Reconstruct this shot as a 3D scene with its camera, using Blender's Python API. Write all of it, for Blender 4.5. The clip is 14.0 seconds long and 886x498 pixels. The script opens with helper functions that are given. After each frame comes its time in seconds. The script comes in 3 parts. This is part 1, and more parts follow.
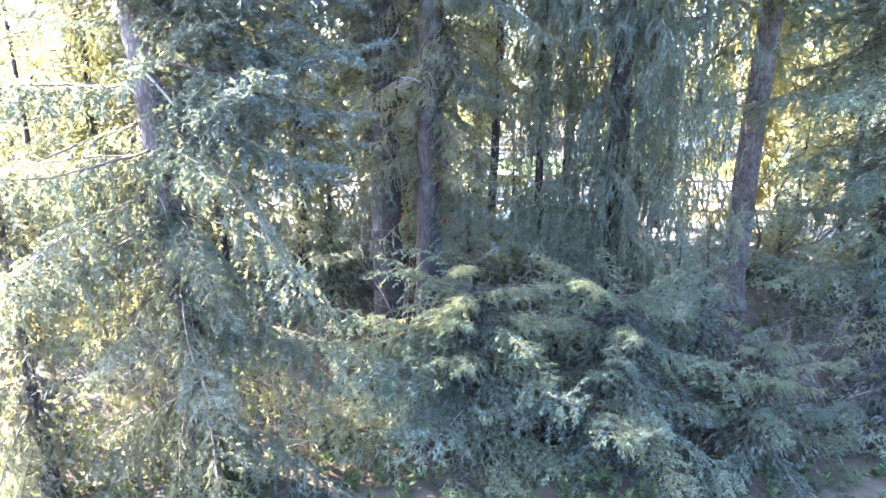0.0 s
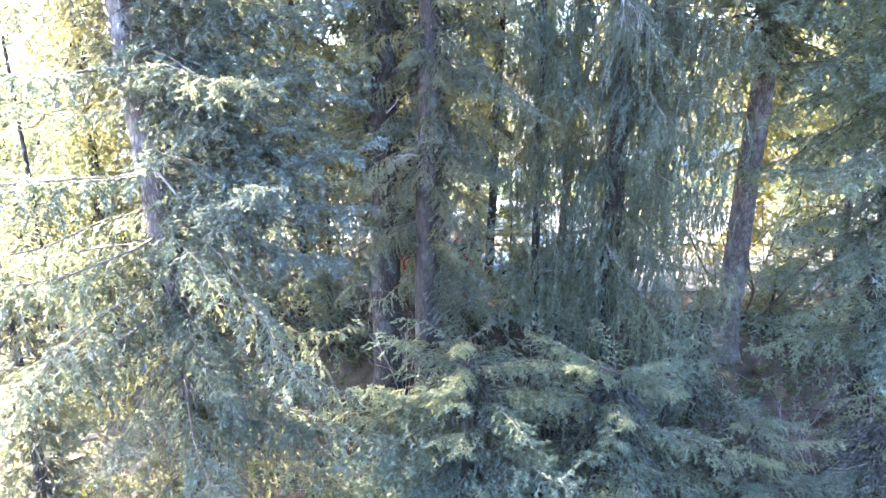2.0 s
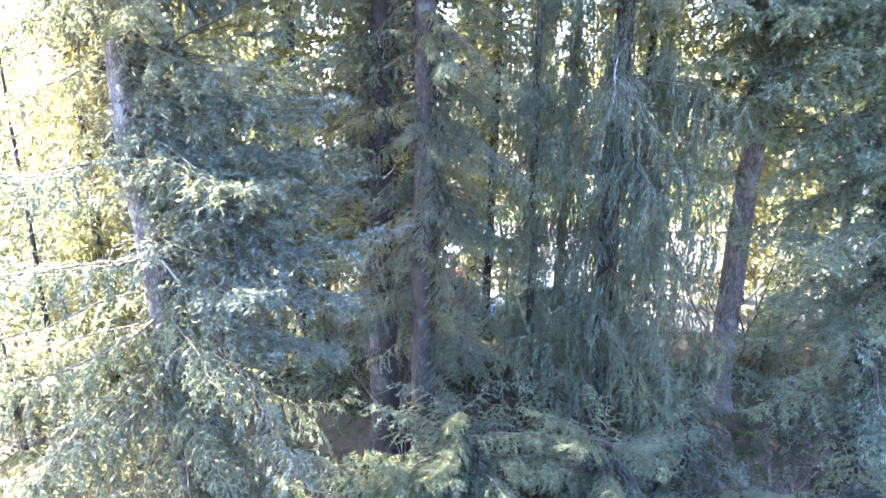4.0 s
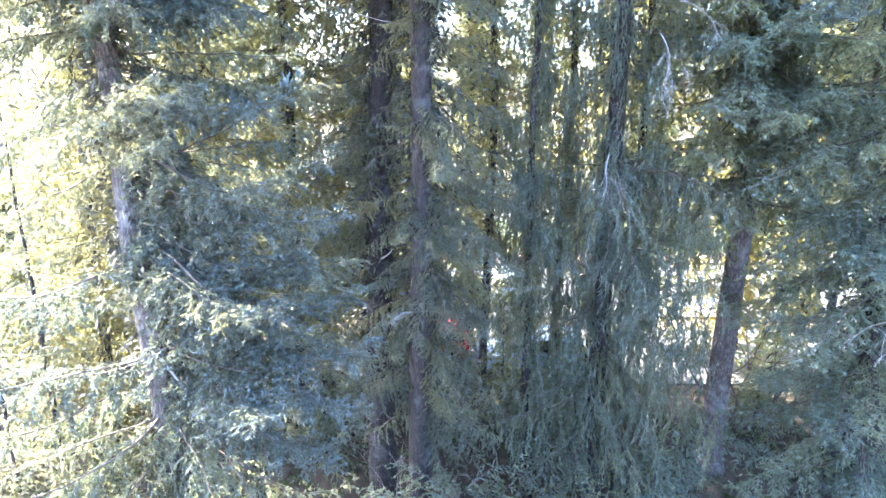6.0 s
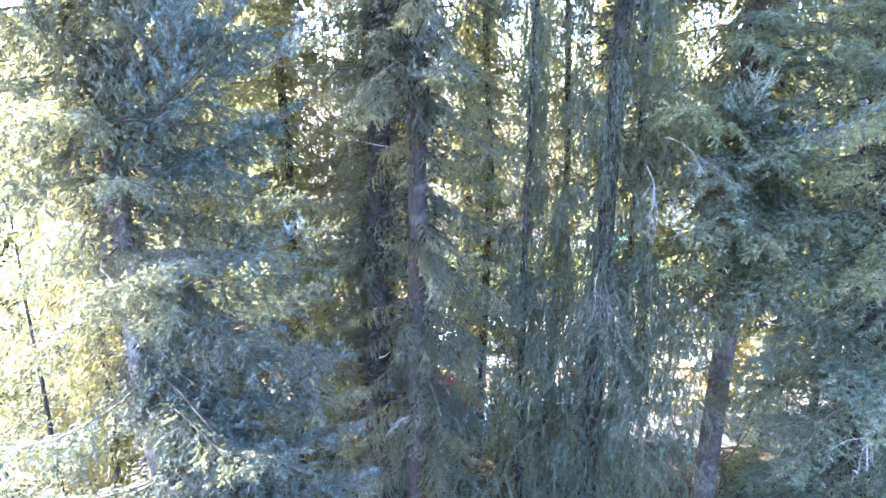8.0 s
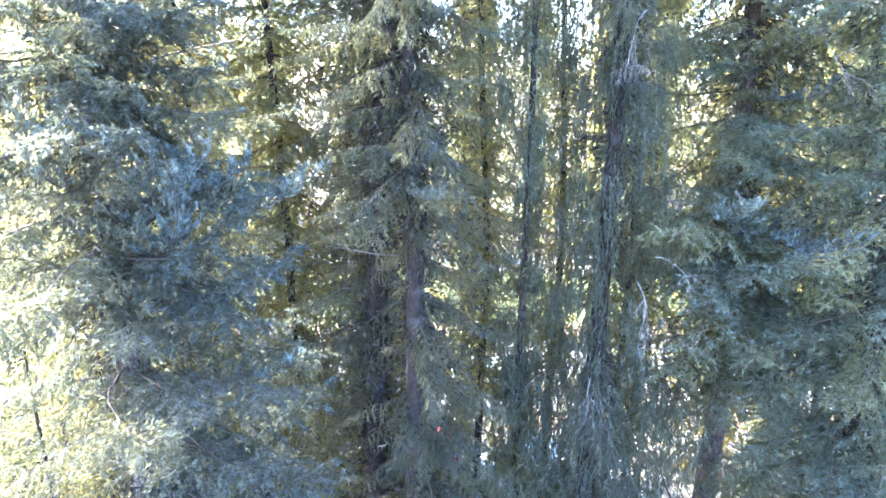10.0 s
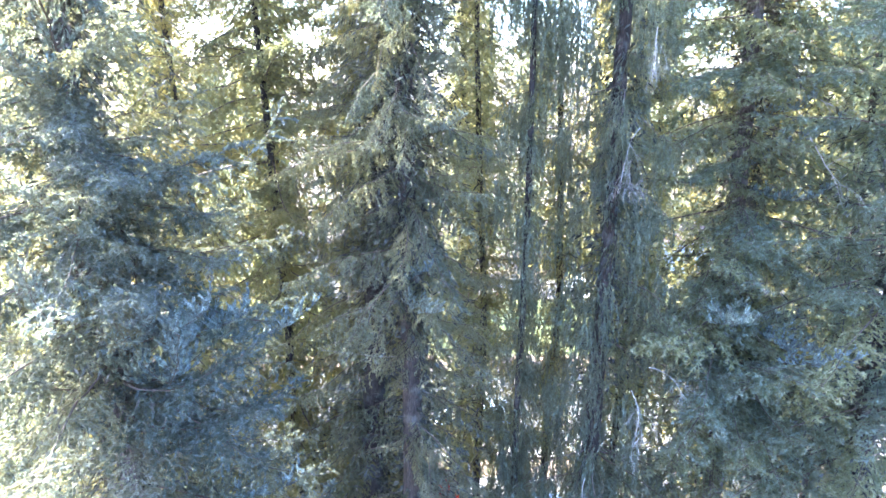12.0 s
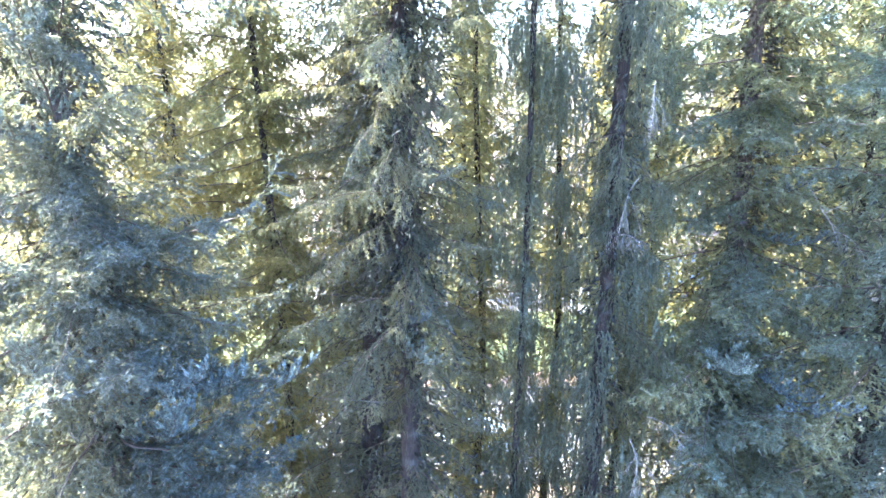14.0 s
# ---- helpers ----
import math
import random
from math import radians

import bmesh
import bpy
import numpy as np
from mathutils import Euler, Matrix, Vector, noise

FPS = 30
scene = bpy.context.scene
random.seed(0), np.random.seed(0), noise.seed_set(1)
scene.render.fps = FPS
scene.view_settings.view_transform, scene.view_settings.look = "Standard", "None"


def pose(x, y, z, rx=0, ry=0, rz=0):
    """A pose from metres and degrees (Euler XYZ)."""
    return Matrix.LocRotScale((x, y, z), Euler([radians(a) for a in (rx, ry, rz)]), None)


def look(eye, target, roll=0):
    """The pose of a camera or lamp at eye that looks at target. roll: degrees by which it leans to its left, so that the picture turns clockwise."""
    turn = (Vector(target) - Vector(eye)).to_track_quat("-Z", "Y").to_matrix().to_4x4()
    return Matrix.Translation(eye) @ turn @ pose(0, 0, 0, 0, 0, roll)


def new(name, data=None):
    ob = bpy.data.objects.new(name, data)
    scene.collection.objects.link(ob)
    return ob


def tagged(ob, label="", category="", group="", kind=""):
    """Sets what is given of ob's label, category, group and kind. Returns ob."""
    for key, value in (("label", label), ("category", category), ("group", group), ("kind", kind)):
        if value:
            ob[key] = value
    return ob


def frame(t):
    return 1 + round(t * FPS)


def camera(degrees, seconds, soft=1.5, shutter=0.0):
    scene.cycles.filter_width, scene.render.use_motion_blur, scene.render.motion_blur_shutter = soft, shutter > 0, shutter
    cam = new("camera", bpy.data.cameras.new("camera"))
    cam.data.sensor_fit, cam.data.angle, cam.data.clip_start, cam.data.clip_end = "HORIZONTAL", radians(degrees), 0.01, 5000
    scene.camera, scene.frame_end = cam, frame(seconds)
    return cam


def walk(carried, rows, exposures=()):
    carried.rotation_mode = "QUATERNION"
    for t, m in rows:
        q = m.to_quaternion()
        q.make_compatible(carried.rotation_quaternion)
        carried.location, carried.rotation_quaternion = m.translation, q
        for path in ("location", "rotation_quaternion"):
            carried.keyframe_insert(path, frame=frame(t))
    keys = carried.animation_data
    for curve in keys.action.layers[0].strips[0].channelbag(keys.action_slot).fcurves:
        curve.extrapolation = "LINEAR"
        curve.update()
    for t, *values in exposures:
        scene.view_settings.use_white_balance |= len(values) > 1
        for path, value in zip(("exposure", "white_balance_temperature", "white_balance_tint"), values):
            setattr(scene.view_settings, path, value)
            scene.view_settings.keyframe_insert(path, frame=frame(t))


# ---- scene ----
# ---- the camera: a drone that climbs straight up in front of the trees ----
cam = camera(73.7, 14.0)
METRES, EYE, TILT, LEAN, TURN = 14.0, 8.5, -15.0, 0.0, 0.0
ROWS = [
    (0.0, 0.0000, 0.0000, 0.0000, -0.000, -0.000, 0.000),
    (0.5, 0.0006, -0.0051, 0.0292, 0.019, 0.000, -0.000),
    (1.0, 0.0012, -0.0098, 0.0583, 0.019, 0.013, -0.006),
    (1.5, 0.0023, -0.0146, 0.0866, 0.019, 0.013, 0.000),
    (2.0, 0.0035, -0.0199, 0.1152, 0.013, 0.006, -0.000),
    (2.5, 0.0045, -0.0249, 0.1436, -0.019, 0.006, -0.006),
    (3.0, 0.0067, -0.0299, 0.1722, -0.006, 0.025, -0.013),
    (5.5, 0.0148, -0.0559, 0.3247, -0.031, 0.214, -0.013),
    (6.0, 0.0168, -0.0640, 0.3694, -0.031, 0.201, 0.013),
    (6.5, 0.0195, -0.0734, 0.4160, -0.031, 0.189, 0.044),
    (7.0, 0.0220, -0.0836, 0.4627, -0.038, 0.208, 0.069),
    (7.5, 0.0238, -0.0939, 0.5110, -0.057, 0.208, 0.076),
    (8.0, 0.0234, -0.1029, 0.5575, -0.094, 0.227, 0.082),
    (10.5, 0.0259, -0.1323, 0.7874, -0.327, -0.258, -0.013),
    (11.0, 0.0279, -0.1358, 0.8306, -0.315, -0.264, -0.019),
    (11.5, 0.0290, -0.1387, 0.8735, -0.327, -0.290, -0.025),
    (12.0, 0.0298, -0.1415, 0.9179, -0.340, -0.321, -0.019),
    (12.5, 0.0298, -0.1439, 0.9541, -0.353, -0.302, -0.031),
    (13.0, 0.0299, -0.1435, 0.9758, -0.359, -0.296, -0.038),
    (13.5, 0.0311, -0.1419, 0.9878, -0.359, -0.271, -0.025),
    (14.0, 0.0325, -0.1409, 0.9943, -0.359, -0.258, -0.013),
]
walk(cam, [(t, pose(0, 0, EYE, TILT, LEAN, TURN) @ pose(METRES * x, METRES * y, METRES * z, 90 + pitch, roll, yaw)) for t, x, y, z, yaw, pitch, roll in ROWS],
     exposures=[(0.0, 4.45, 5250, 17), (8.0, 4.38, 5150, 17), (14.0, 4.12, 5050, 17)])

# ---- world, sun, exposure ----
SUN_AZ, SUN_EL = radians(-64.0), radians(34.0)  # azimuth from +y towards +x
sun_way = Vector((math.sin(SUN_AZ) * math.cos(SUN_EL), math.cos(SUN_AZ) * math.cos(SUN_EL), math.sin(SUN_EL)))
world = bpy.data.worlds.new("sky")
scene.world = world
world.use_nodes = True
wn = world.node_tree.nodes
sky = wn.new("ShaderNodeTexSky")
sky.sky_type, sky.sun_disc = "NISHITA", False
sky.sun_elevation, sky.sun_rotation = SUN_EL, SUN_AZ
sky.air_density, sky.dust_density = 1.0, 3.0
world.node_tree.links.new(sky.outputs[0], wn["Background"].inputs[0])
wn["Background"].inputs[1].default_value = 0.122
sun = new("sun", bpy.data.lights.new("sun", "SUN"))
sun.data.energy, sun.data.angle, sun.data.color = 4.2, radians(0.55), (1.0, 0.88, 0.62)
sun.matrix_world = look((-60, 45, 60), Vector((-60, 45, 60)) - sun_way)


# ---- materials ----
def material(name):
    m = bpy.data.materials.new(name)
    m.use_nodes = True
    nt = m.node_tree
    return m, nt, nt.nodes["Principled BSDF"], nt.nodes["Material Output"]


def ramp(nt, source, stops):
    r = nt.nodes.new("ShaderNodeValToRGB")
    while len(r.color_ramp.elements) < len(stops):
        r.color_ramp.elements.new(0.5)
    for e, (p, c) in zip(r.color_ramp.elements, stops):
        e.position, e.color = p, (*c, 1)
    nt.links.new(source, r.inputs[0])
    return r.outputs[0]


def noise_of(nt, scale, detail=5, stretch=None, rough=0.6):
    n = nt.nodes.new("ShaderNodeTexNoise")
    n.inputs["Scale"].default_value, n.inputs["Detail"].default_value = scale, detail
    n.inputs["Roughness"].default_value = rough
    co = nt.nodes.new("ShaderNodeTexCoord").outputs["Object"]
    if stretch:
        mp = nt.nodes.new("ShaderNodeMapping")
        mp.inputs["Scale"].default_value = stretch
        nt.links.new(co, mp.inputs[0])
        co = mp.outputs[0]
    nt.links.new(co, n.inputs["Vector"])
    return n.outputs["Fac"]


def mixed(nt, a, b, fac, blend="MIX"):
    x = nt.nodes.new("ShaderNodeMix")
    x.data_type, x.blend_type = "RGBA", blend
    for sock, v in ((x.inputs[0], fac), (x.inputs[6], a), (x.inputs[7], b)):
        if isinstance(v, (int, float)):
            sock.default_value = v
        elif isinstance(v, tuple):
            sock.default_value = (*v, 1)
        else:
            nt.links.new(v, sock)
    return x.outputs[2]


def bump(nt, bsdf, height, strength, distance):
    b = nt.nodes.new("ShaderNodeBump")
    b.inputs["Strength"].default_value, b.inputs["Distance"].default_value = strength, distance
    nt.links.new(height, b.inputs["Height"])
    nt.links.new(b.outputs[0], bsdf.inputs["Normal"])


def needle_mat(name, dark, light, glow, rough=0.5, through_share=0.45):
    """Needles: a waxy surface, and light that passes through; hue varies shoot by shoot and limb by limb; shade between
    needles is in the colour.
    """
    m, nt, bsdf, out = material(name)
    geo = nt.nodes.new("ShaderNodeNewGeometry")
    info = nt.nodes.new("ShaderNodeObjectInfo")
    c = ramp(nt, geo.outputs["Random Per Island"], [(0.0, dark), (0.6, tuple((a + b) / 2 for a, b in zip(dark, light))), (1.0, light)])
    limb = ramp(nt, info.outputs["Random"], [(0.0, (0.72, 0.78, 0.8)), (0.5, (1, 1, 1)), (1.0, (1.25, 1.12, 0.85))])
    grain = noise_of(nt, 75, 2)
    # shade in the gaps between needles, painted as fine dark noise
    gap_shade = ramp(nt, grain, [(0.4, (0.28, 0.3, 0.32)), (0.6, (1.3, 1.28, 1.26))])
    bump(nt, bsdf, grain, 1.0, 0.03)
    # pale new tips and dark old shoots, exaggerated to paint clump light and shade
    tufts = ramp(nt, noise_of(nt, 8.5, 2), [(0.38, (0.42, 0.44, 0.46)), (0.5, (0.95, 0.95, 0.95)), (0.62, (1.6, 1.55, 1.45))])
    c = mixed(nt, mixed(nt, mixed(nt, c, limb, 1.0, "MULTIPLY"), tufts, 1.0, "MULTIPLY"), gap_shade, 1.0, "MULTIPLY")
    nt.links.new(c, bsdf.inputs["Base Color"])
    bsdf.inputs["Roughness"].default_value, bsdf.inputs["Specular IOR Level"].default_value = rough, 0.3
    tr = nt.nodes.new("ShaderNodeBsdfTranslucent")
    nt.links.new(mixed(nt, glow, limb, 1.0, "MULTIPLY"), tr.inputs[0])
    ms = nt.nodes.new("ShaderNodeMixShader")
    ms.inputs[0].default_value = through_share
    nt.links.new(bsdf.outputs[0], ms.inputs[1])
    nt.links.new(tr.outputs[0], ms.inputs[2])
    nt.links.new(ms.outputs[0], out.inputs[0])
    return m


def bark_mat(name, dark, light, lichen=None):
    m, nt, bsdf, out = material(name)
    v = nt.nodes.new("ShaderNodeTexVoronoi")
    v.feature, v.inputs["Scale"].default_value = "DISTANCE_TO_EDGE", 16
    mp = nt.nodes.new("ShaderNodeMapping")
    mp.inputs["Scale"].default_value = (1, 1, 0.3)
    nt.links.new(nt.nodes.new("ShaderNodeTexCoord").outputs["Object"], mp.inputs[0])
    nt.links.new(mp.outputs[0], v.inputs["Vector"])
    plates = ramp(nt, v.outputs["Distance"], [(0.0, (0.25, 0.25, 0.25)), (0.25, (1, 1, 1))])
    c = ramp(nt, noise_of(nt, 9, 6, (1, 1, 0.35)), [(0.3, dark), (0.7, light)])
    c = mixed(nt, c, plates, 0.75, "MULTIPLY")
    if lichen:
        c = mixed(nt, c, lichen, ramp(nt, noise_of(nt, 2.2, 4), [(0.52, (0, 0, 0)), (0.68, (0.8, 0.8, 0.8))]))
    nt.links.new(c, bsdf.inputs["Base Color"])
    bsdf.inputs["Roughness"].default_value = 0.9
    bump(nt, bsdf, mixed(nt, plates, noise_of(nt, 40, 4), 0.35), 0.9, 0.025)
    return m


def plain_mat(name, a, b, scale, rough=0.8, metal=0.0, relief=0.3, depth=0.01):
    m, nt, bsdf, out = material(name)
    n = mixed(nt, noise_of(nt, scale, 6), noise_of(nt, scale * 0.13, 3), 0.4)
    nt.links.new(ramp(nt, n, [(0.35, a), (0.65, b)]), bsdf.inputs["Base Color"])
    bsdf.inputs["Roughness"].default_value, bsdf.inputs["Metallic"].default_value = rough, metal
    if relief:
        bump(nt, bsdf, noise_of(nt, scale * 2, 5), relief, depth)
    return m


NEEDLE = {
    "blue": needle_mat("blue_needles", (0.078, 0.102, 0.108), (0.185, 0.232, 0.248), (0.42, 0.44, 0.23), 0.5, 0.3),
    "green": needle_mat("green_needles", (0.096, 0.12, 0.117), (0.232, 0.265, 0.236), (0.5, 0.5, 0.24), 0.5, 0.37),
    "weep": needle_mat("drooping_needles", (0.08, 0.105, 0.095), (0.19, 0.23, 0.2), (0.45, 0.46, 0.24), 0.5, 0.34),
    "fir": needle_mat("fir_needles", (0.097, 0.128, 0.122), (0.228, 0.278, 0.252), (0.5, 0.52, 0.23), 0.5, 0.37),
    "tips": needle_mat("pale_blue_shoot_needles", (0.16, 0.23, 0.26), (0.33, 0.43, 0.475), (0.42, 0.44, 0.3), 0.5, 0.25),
    # green needles as the sun tints them: the warm light is in the colour
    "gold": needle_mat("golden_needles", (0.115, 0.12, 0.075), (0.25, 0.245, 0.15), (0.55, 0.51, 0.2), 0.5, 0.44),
    # old inner needles, darkened further: the crown's inner shade is in the colour
    "old": needle_mat("old_shaded_inner_needles", (0.056, 0.06, 0.056), (0.135, 0.135, 0.122), (0.22, 0.21, 0.13), 0.6, 0.18),
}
BARK = bark_mat("conifer_bark", (0.024, 0.02, 0.019), (0.075, 0.06, 0.054), (0.1, 0.1, 0.095))
BARK_PALE = bark_mat("pale_bark", (0.1, 0.082, 0.077), (0.24, 0.2, 0.185), (0.27, 0.26, 0.245))
TWIG = plain_mat("twig_bark", (0.06, 0.045, 0.035), (0.16, 0.12, 0.09), 30)
DEAD = plain_mat("weathered_dead_wood", (0.26, 0.245, 0.23), (0.44, 0.425, 0.41), 30)
LITTER = plain_mat("forest_floor", (0.03, 0.024, 0.016), (0.13, 0.095, 0.06), 3.0, 0.95, 0, 0.8, 0.05)


# ---- shapes ----
def mesh_of(name, verts, faces, mat, smooth=False):
    """One mesh from arrays of vertices and of triangles or quads."""
    me = bpy.data.meshes.new(name)
    verts, faces = np.asarray(verts, np.float32), np.asarray(faces, np.int32)
    k = faces.shape[1]
    me.vertices.add(len(verts))
    me.vertices.foreach_set("co", verts.ravel())
    me.loops.add(faces.size)
    me.loops.foreach_set("vertex_index", faces.ravel())
    me.polygons.add(len(faces))
    me.polygons.foreach_set("loop_start", np.arange(0, faces.size, k, dtype=np.int32))
    me.polygons.foreach_set("use_smooth", np.full(len(faces), smooth))
    me.update(calc_edges=True)
    me.validate()
    me.materials.append(mat)
    return me


def unit(v):
    return v / np.maximum(np.linalg.norm(v, axis=-1, keepdims=True), 1e-9)


def tubes(lines, sides):
    """Tapered tubes along lines of (points, radii): vertices and quads."""
    vs, fs, base = [], [], 0
    a = np.arange(sides) * 2 * np.pi / sides
    for pts, rad in lines:
        pts, rad = np.asarray(pts, float), np.asarray(rad, float)
        ax = unit(np.gradient(pts, axis=0))
        ref = np.where(np.abs(ax[:, 2:3]) > 0.9, [[1.0, 0, 0]], [[0, 0, 1.0]])
        u = unit(np.cross(ax, ref))
        w = np.cross(ax, u)
        ring = pts[:, None] + rad[:, None, None] * (np.cos(a)[None, :, None] * u[:, None] + np.sin(a)[None, :, None] * w[:, None])
        vs.append(ring.reshape(-1, 3))
        i, j = np.meshgrid(np.arange(len(pts) - 1), np.arange(sides), indexing="ij")
        j2 = (j + 1) % sides
        fs.append(np.stack([i * sides + j, i * sides + j2, (i + 1) * sides + j2, (i + 1) * sides + j], -1).reshape(-1, 4) + base)
        base += len(pts) * sides
    return np.concatenate(vs), np.concatenate(fs)


def bent(rng, start, way, length, n, pull, wobble):
    """A line that starts along way and is drawn towards pull step by step."""
    pts, d, step = [np.array(start, float)], np.array(way, float), length / n
    for _ in range(n):
        d = d + np.array(pull) * step + rng.normal(0, wobble, 3) * step
        d /= np.linalg.norm(d)
        pts.append(pts[-1] + d * step)
    return np.array(pts)


def blades(rng, a, b, per_metre, size, width, splay):
    """Needle tufts round the shoots a to b: slim triangles, leaning forwards."""
    length = np.linalg.norm(b - a, axis=1)
    count = np.maximum(1, rng.poisson(length * per_metre))
    k = np.repeat(np.arange(len(a)), count)
    ax = unit(b - a)[k]
    at = a[k] + (b - a)[k] * rng.random((len(k), 1))
    side = rng.normal(size=(len(k), 3)) * [1, 1, 0.55]
    side = unit(side - (side * ax).sum(1, keepdims=True) * ax)
    way = unit(ax * (1 - splay) + side * splay)
    across = unit(np.cross(way, rng.normal(size=(len(k), 3)) * 0.6 + [0, 0, 0.8]))
    s = size * rng.uniform(0.6, 1.25, (len(k), 1))
    w = width * rng.uniform(0.7, 1.3, (len(k), 1))
    v = np.stack([at - across * w / 2, at + across * w / 2, at + way * s], 1).reshape(-1, 3)
    return v, np.arange(len(v)).reshape(-1, 3)


def brushes(rng, a, b, width, planes, over=1.18):
    """Shoots thick with needles: slim pointed leaves-in-one along each shoot, crossed where planes is 2."""
    ax = unit(b - a)
    end = a + (b - a) * over * rng.uniform(0.9, 1.15, (len(a), 1))
    side = rng.normal(size=a.shape) * [1, 1, 0.45]
    side = unit(side - (side * ax).sum(1, keepdims=True) * ax)
    vs, fs, base = [], [], 0
    for p in range(planes):
        out = side if p == 0 else np.cross(ax, side)
        w = width * rng.uniform(0.7, 1.3, (len(a), 1)) / 2
        mid = a + (end - a) * rng.uniform(0.3, 0.55, (len(a), 1))
        v = np.stack([a - ax * 0.01, mid + out * w, end, mid - out * w], 1).reshape(-1, 3)
        i = np.arange(len(a))[:, None] * 4 + base
        fs.append(np.concatenate([i + [0, 1, 2], i + [0, 2, 3]]))
        vs.append(v)
        base += len(v)
    return np.concatenate(vs), np.concatenate(fs)


# a kind of limb: its length, the side shoots along it, the twigs on those, and the needle tufts
KINDS = {
    "blue": dict(length=3.4, gap=0.085, share=0.27, angle=52, pull=(0, 0, -1.7), tgap=0.062, tlen=0.15, tdrop=-0.3, per=44, size=0.063, width=0.03, splay=0.58, core=0.028, axis=(0, 0, 0.06)),
    "green": dict(length=3.4, gap=0.09, share=0.27, angle=52, pull=(0, 0, -2.6), tgap=0.062, tlen=0.15, tdrop=-0.7, per=44, size=0.061, width=0.029, splay=0.56, core=0.027, axis=(0, 0, -0.06)),
    "weep": dict(length=3.0, gap=0.17, share=0.5, angle=60, pull=(0, 0, -4.6), tgap=0.08, tlen=0.22, tdrop=-1.3, per=44, size=0.06, width=0.021, splay=0.45, core=0.024, axis=(0, 0, -0.16)),
    "tips": dict(length=3.4, gap=0.11, share=0.2, angle=48, pull=(0, 0, 1.4), tgap=0.07, tlen=0.17, tdrop=1.1, per=70, size=0.05, width=0.024, splay=0.5, core=0.05, axis=(0, 0, 0.1)),
    "fir": dict(length=3.0, gap=0.085, share=0.29, angle=55, pull=(0, 0, -1.4), tgap=0.062, tlen=0.14, tdrop=-0.3, per=44, size=0.063, width=0.03, splay=0.58, core=0.028, axis=(0, 0, -0.02)),
}
# the green limb again, for the needles with sunlight in their colour
KINDS["gold"] = dict(KINDS["green"], pull=(0, 0, -1.4), axis=(0, 0, 0.0))


def branch_arrays(kind, seed, lite=1.0):
    """A limb along +x with its side shoots: vertices and faces of wood and needles. lite < 1: fewer, larger tufts."""
    k = KINDS[kind]
    rng = np.random.default_rng(seed)
    n = 12 if lite > 0.5 else 6
    axis = bent(rng, (0, 0, 0), (1, 0, 0.05), k["length"], n, k["axis"], 0.42)
    wood, a, b = [(axis, np.linspace(0.024, 0.004, n + 1) * k["length"] / 3.2)], [], []
    s, side = 0.3, 1
    gap = k["gap"] / {1.0: 1, 0.5: 0.56, 0.3: 0.31, 0.2: 0.27, 0.12: 0.18}[lite]
    while s < k["length"]:
        f = s / k["length"]
        i = min(int(f * n), n - 1)
        p = axis[i] + (axis[i + 1] - axis[i]) * (f * n - i)
        d = unit(axis[i + 1] - axis[i])
        turn = radians(k["angle"] + rng.normal(0, 12)) * side
        way = np.array([d[0] * math.cos(turn) - d[1] * math.sin(turn), d[0] * math.sin(turn) + d[1] * math.cos(turn), d[2] + rng.normal(0.0, 0.25)])
        grow = min(1.0, 0.4 + 1.6 * f) * (1.15 - f) * k["share"] * k["length"] * rng.uniform(0.6, 1.2) + 0.15
        if kind == "weep":
            grow = rng.uniform(0.3, 1.05) * (0.45 + 1.2 * math.sin(min(1.0, f + 0.15) * math.pi * 0.85))
        m = max(3, int(grow / 0.12))
        line = bent(rng, p, unit(way), grow, m, k["pull"], 1.5 if kind == "weep" else 0.8)
        if lite > 0.5 and side > 0:
            wood.append((line[[0, m // 3, m]], (0.007, 0.005, 0.0025)))
        a.append(line[:-1]), b.append(line[1:])
        t, ts = 0.08, 1
        while t < grow:
            g = t / grow * m
            j = min(int(g), m - 1)
            q = line[j] + (line[j + 1] - line[j]) * (g - j)
            e = unit(line[j + 1] - line[j])
            o = unit(np.cross(e, (0, 0, 1.0)) + rng.normal(0, 0.3, 3)) * ts
            tw = unit(e * 0.75 + o * 0.75 + np.array([0, 0, k["tdrop"] + rng.normal(0, 0.2)]))
            l = k["tlen"] * rng.uniform(0.6, 1.3) * (1.15 - 0.5 * t / grow)
            a.append(q[None]), b.append((q + tw * l)[None])
            t, ts = t + k["tgap"] / {1.0: 1, 0.5: 0.5, 0.3: 0.36, 0.2: 0.31, 0.12: 0.16}[lite] * rng.uniform(0.7, 1.3), -ts
        s, side = s + gap * rng.uniform(0.6, 1.4), -side
    a.append(axis[n // 2:-1]), b.append(axis[n // 2 + 1:])
    a, b = np.concatenate(a), np.concatenate(b)
    big = {1.0: 1.0, 0.5: 1.4, 0.3: 1.95, 0.2: 2.7, 0.12: 4.2}[lite]
    core = k["core"] * (1.0 if lite == 1 else 1.5)
    frill = {1.0: 1.0, 0.5: 0.32, 0.3: 0.28, 0.2: 0.25, 0.12: 0.15}[lite]
    v, f = brushes(rng, a, b, core * big, 1, 1.05 if lite > 0.2 else 1.3)
    v2, f2 = blades(rng, a, b, k["per"] * frill, k["size"] * big, k["width"] * big, k["splay"])
    v, f = np.concatenate([v, v2]), np.concatenate([f, f2 + len(v)])
    return (*tubes(wood, 3), v, f)


def branch_meshes(kind, seed, lite=1.0, mat=None):
    wv, wf, v, f = branch_arrays(kind, seed, lite)
    return mesh_of(kind + "_limb", wv, wf, TWIG, True), mesh_of(kind + "_needles", v, f, mat or NEEDLE[kind])


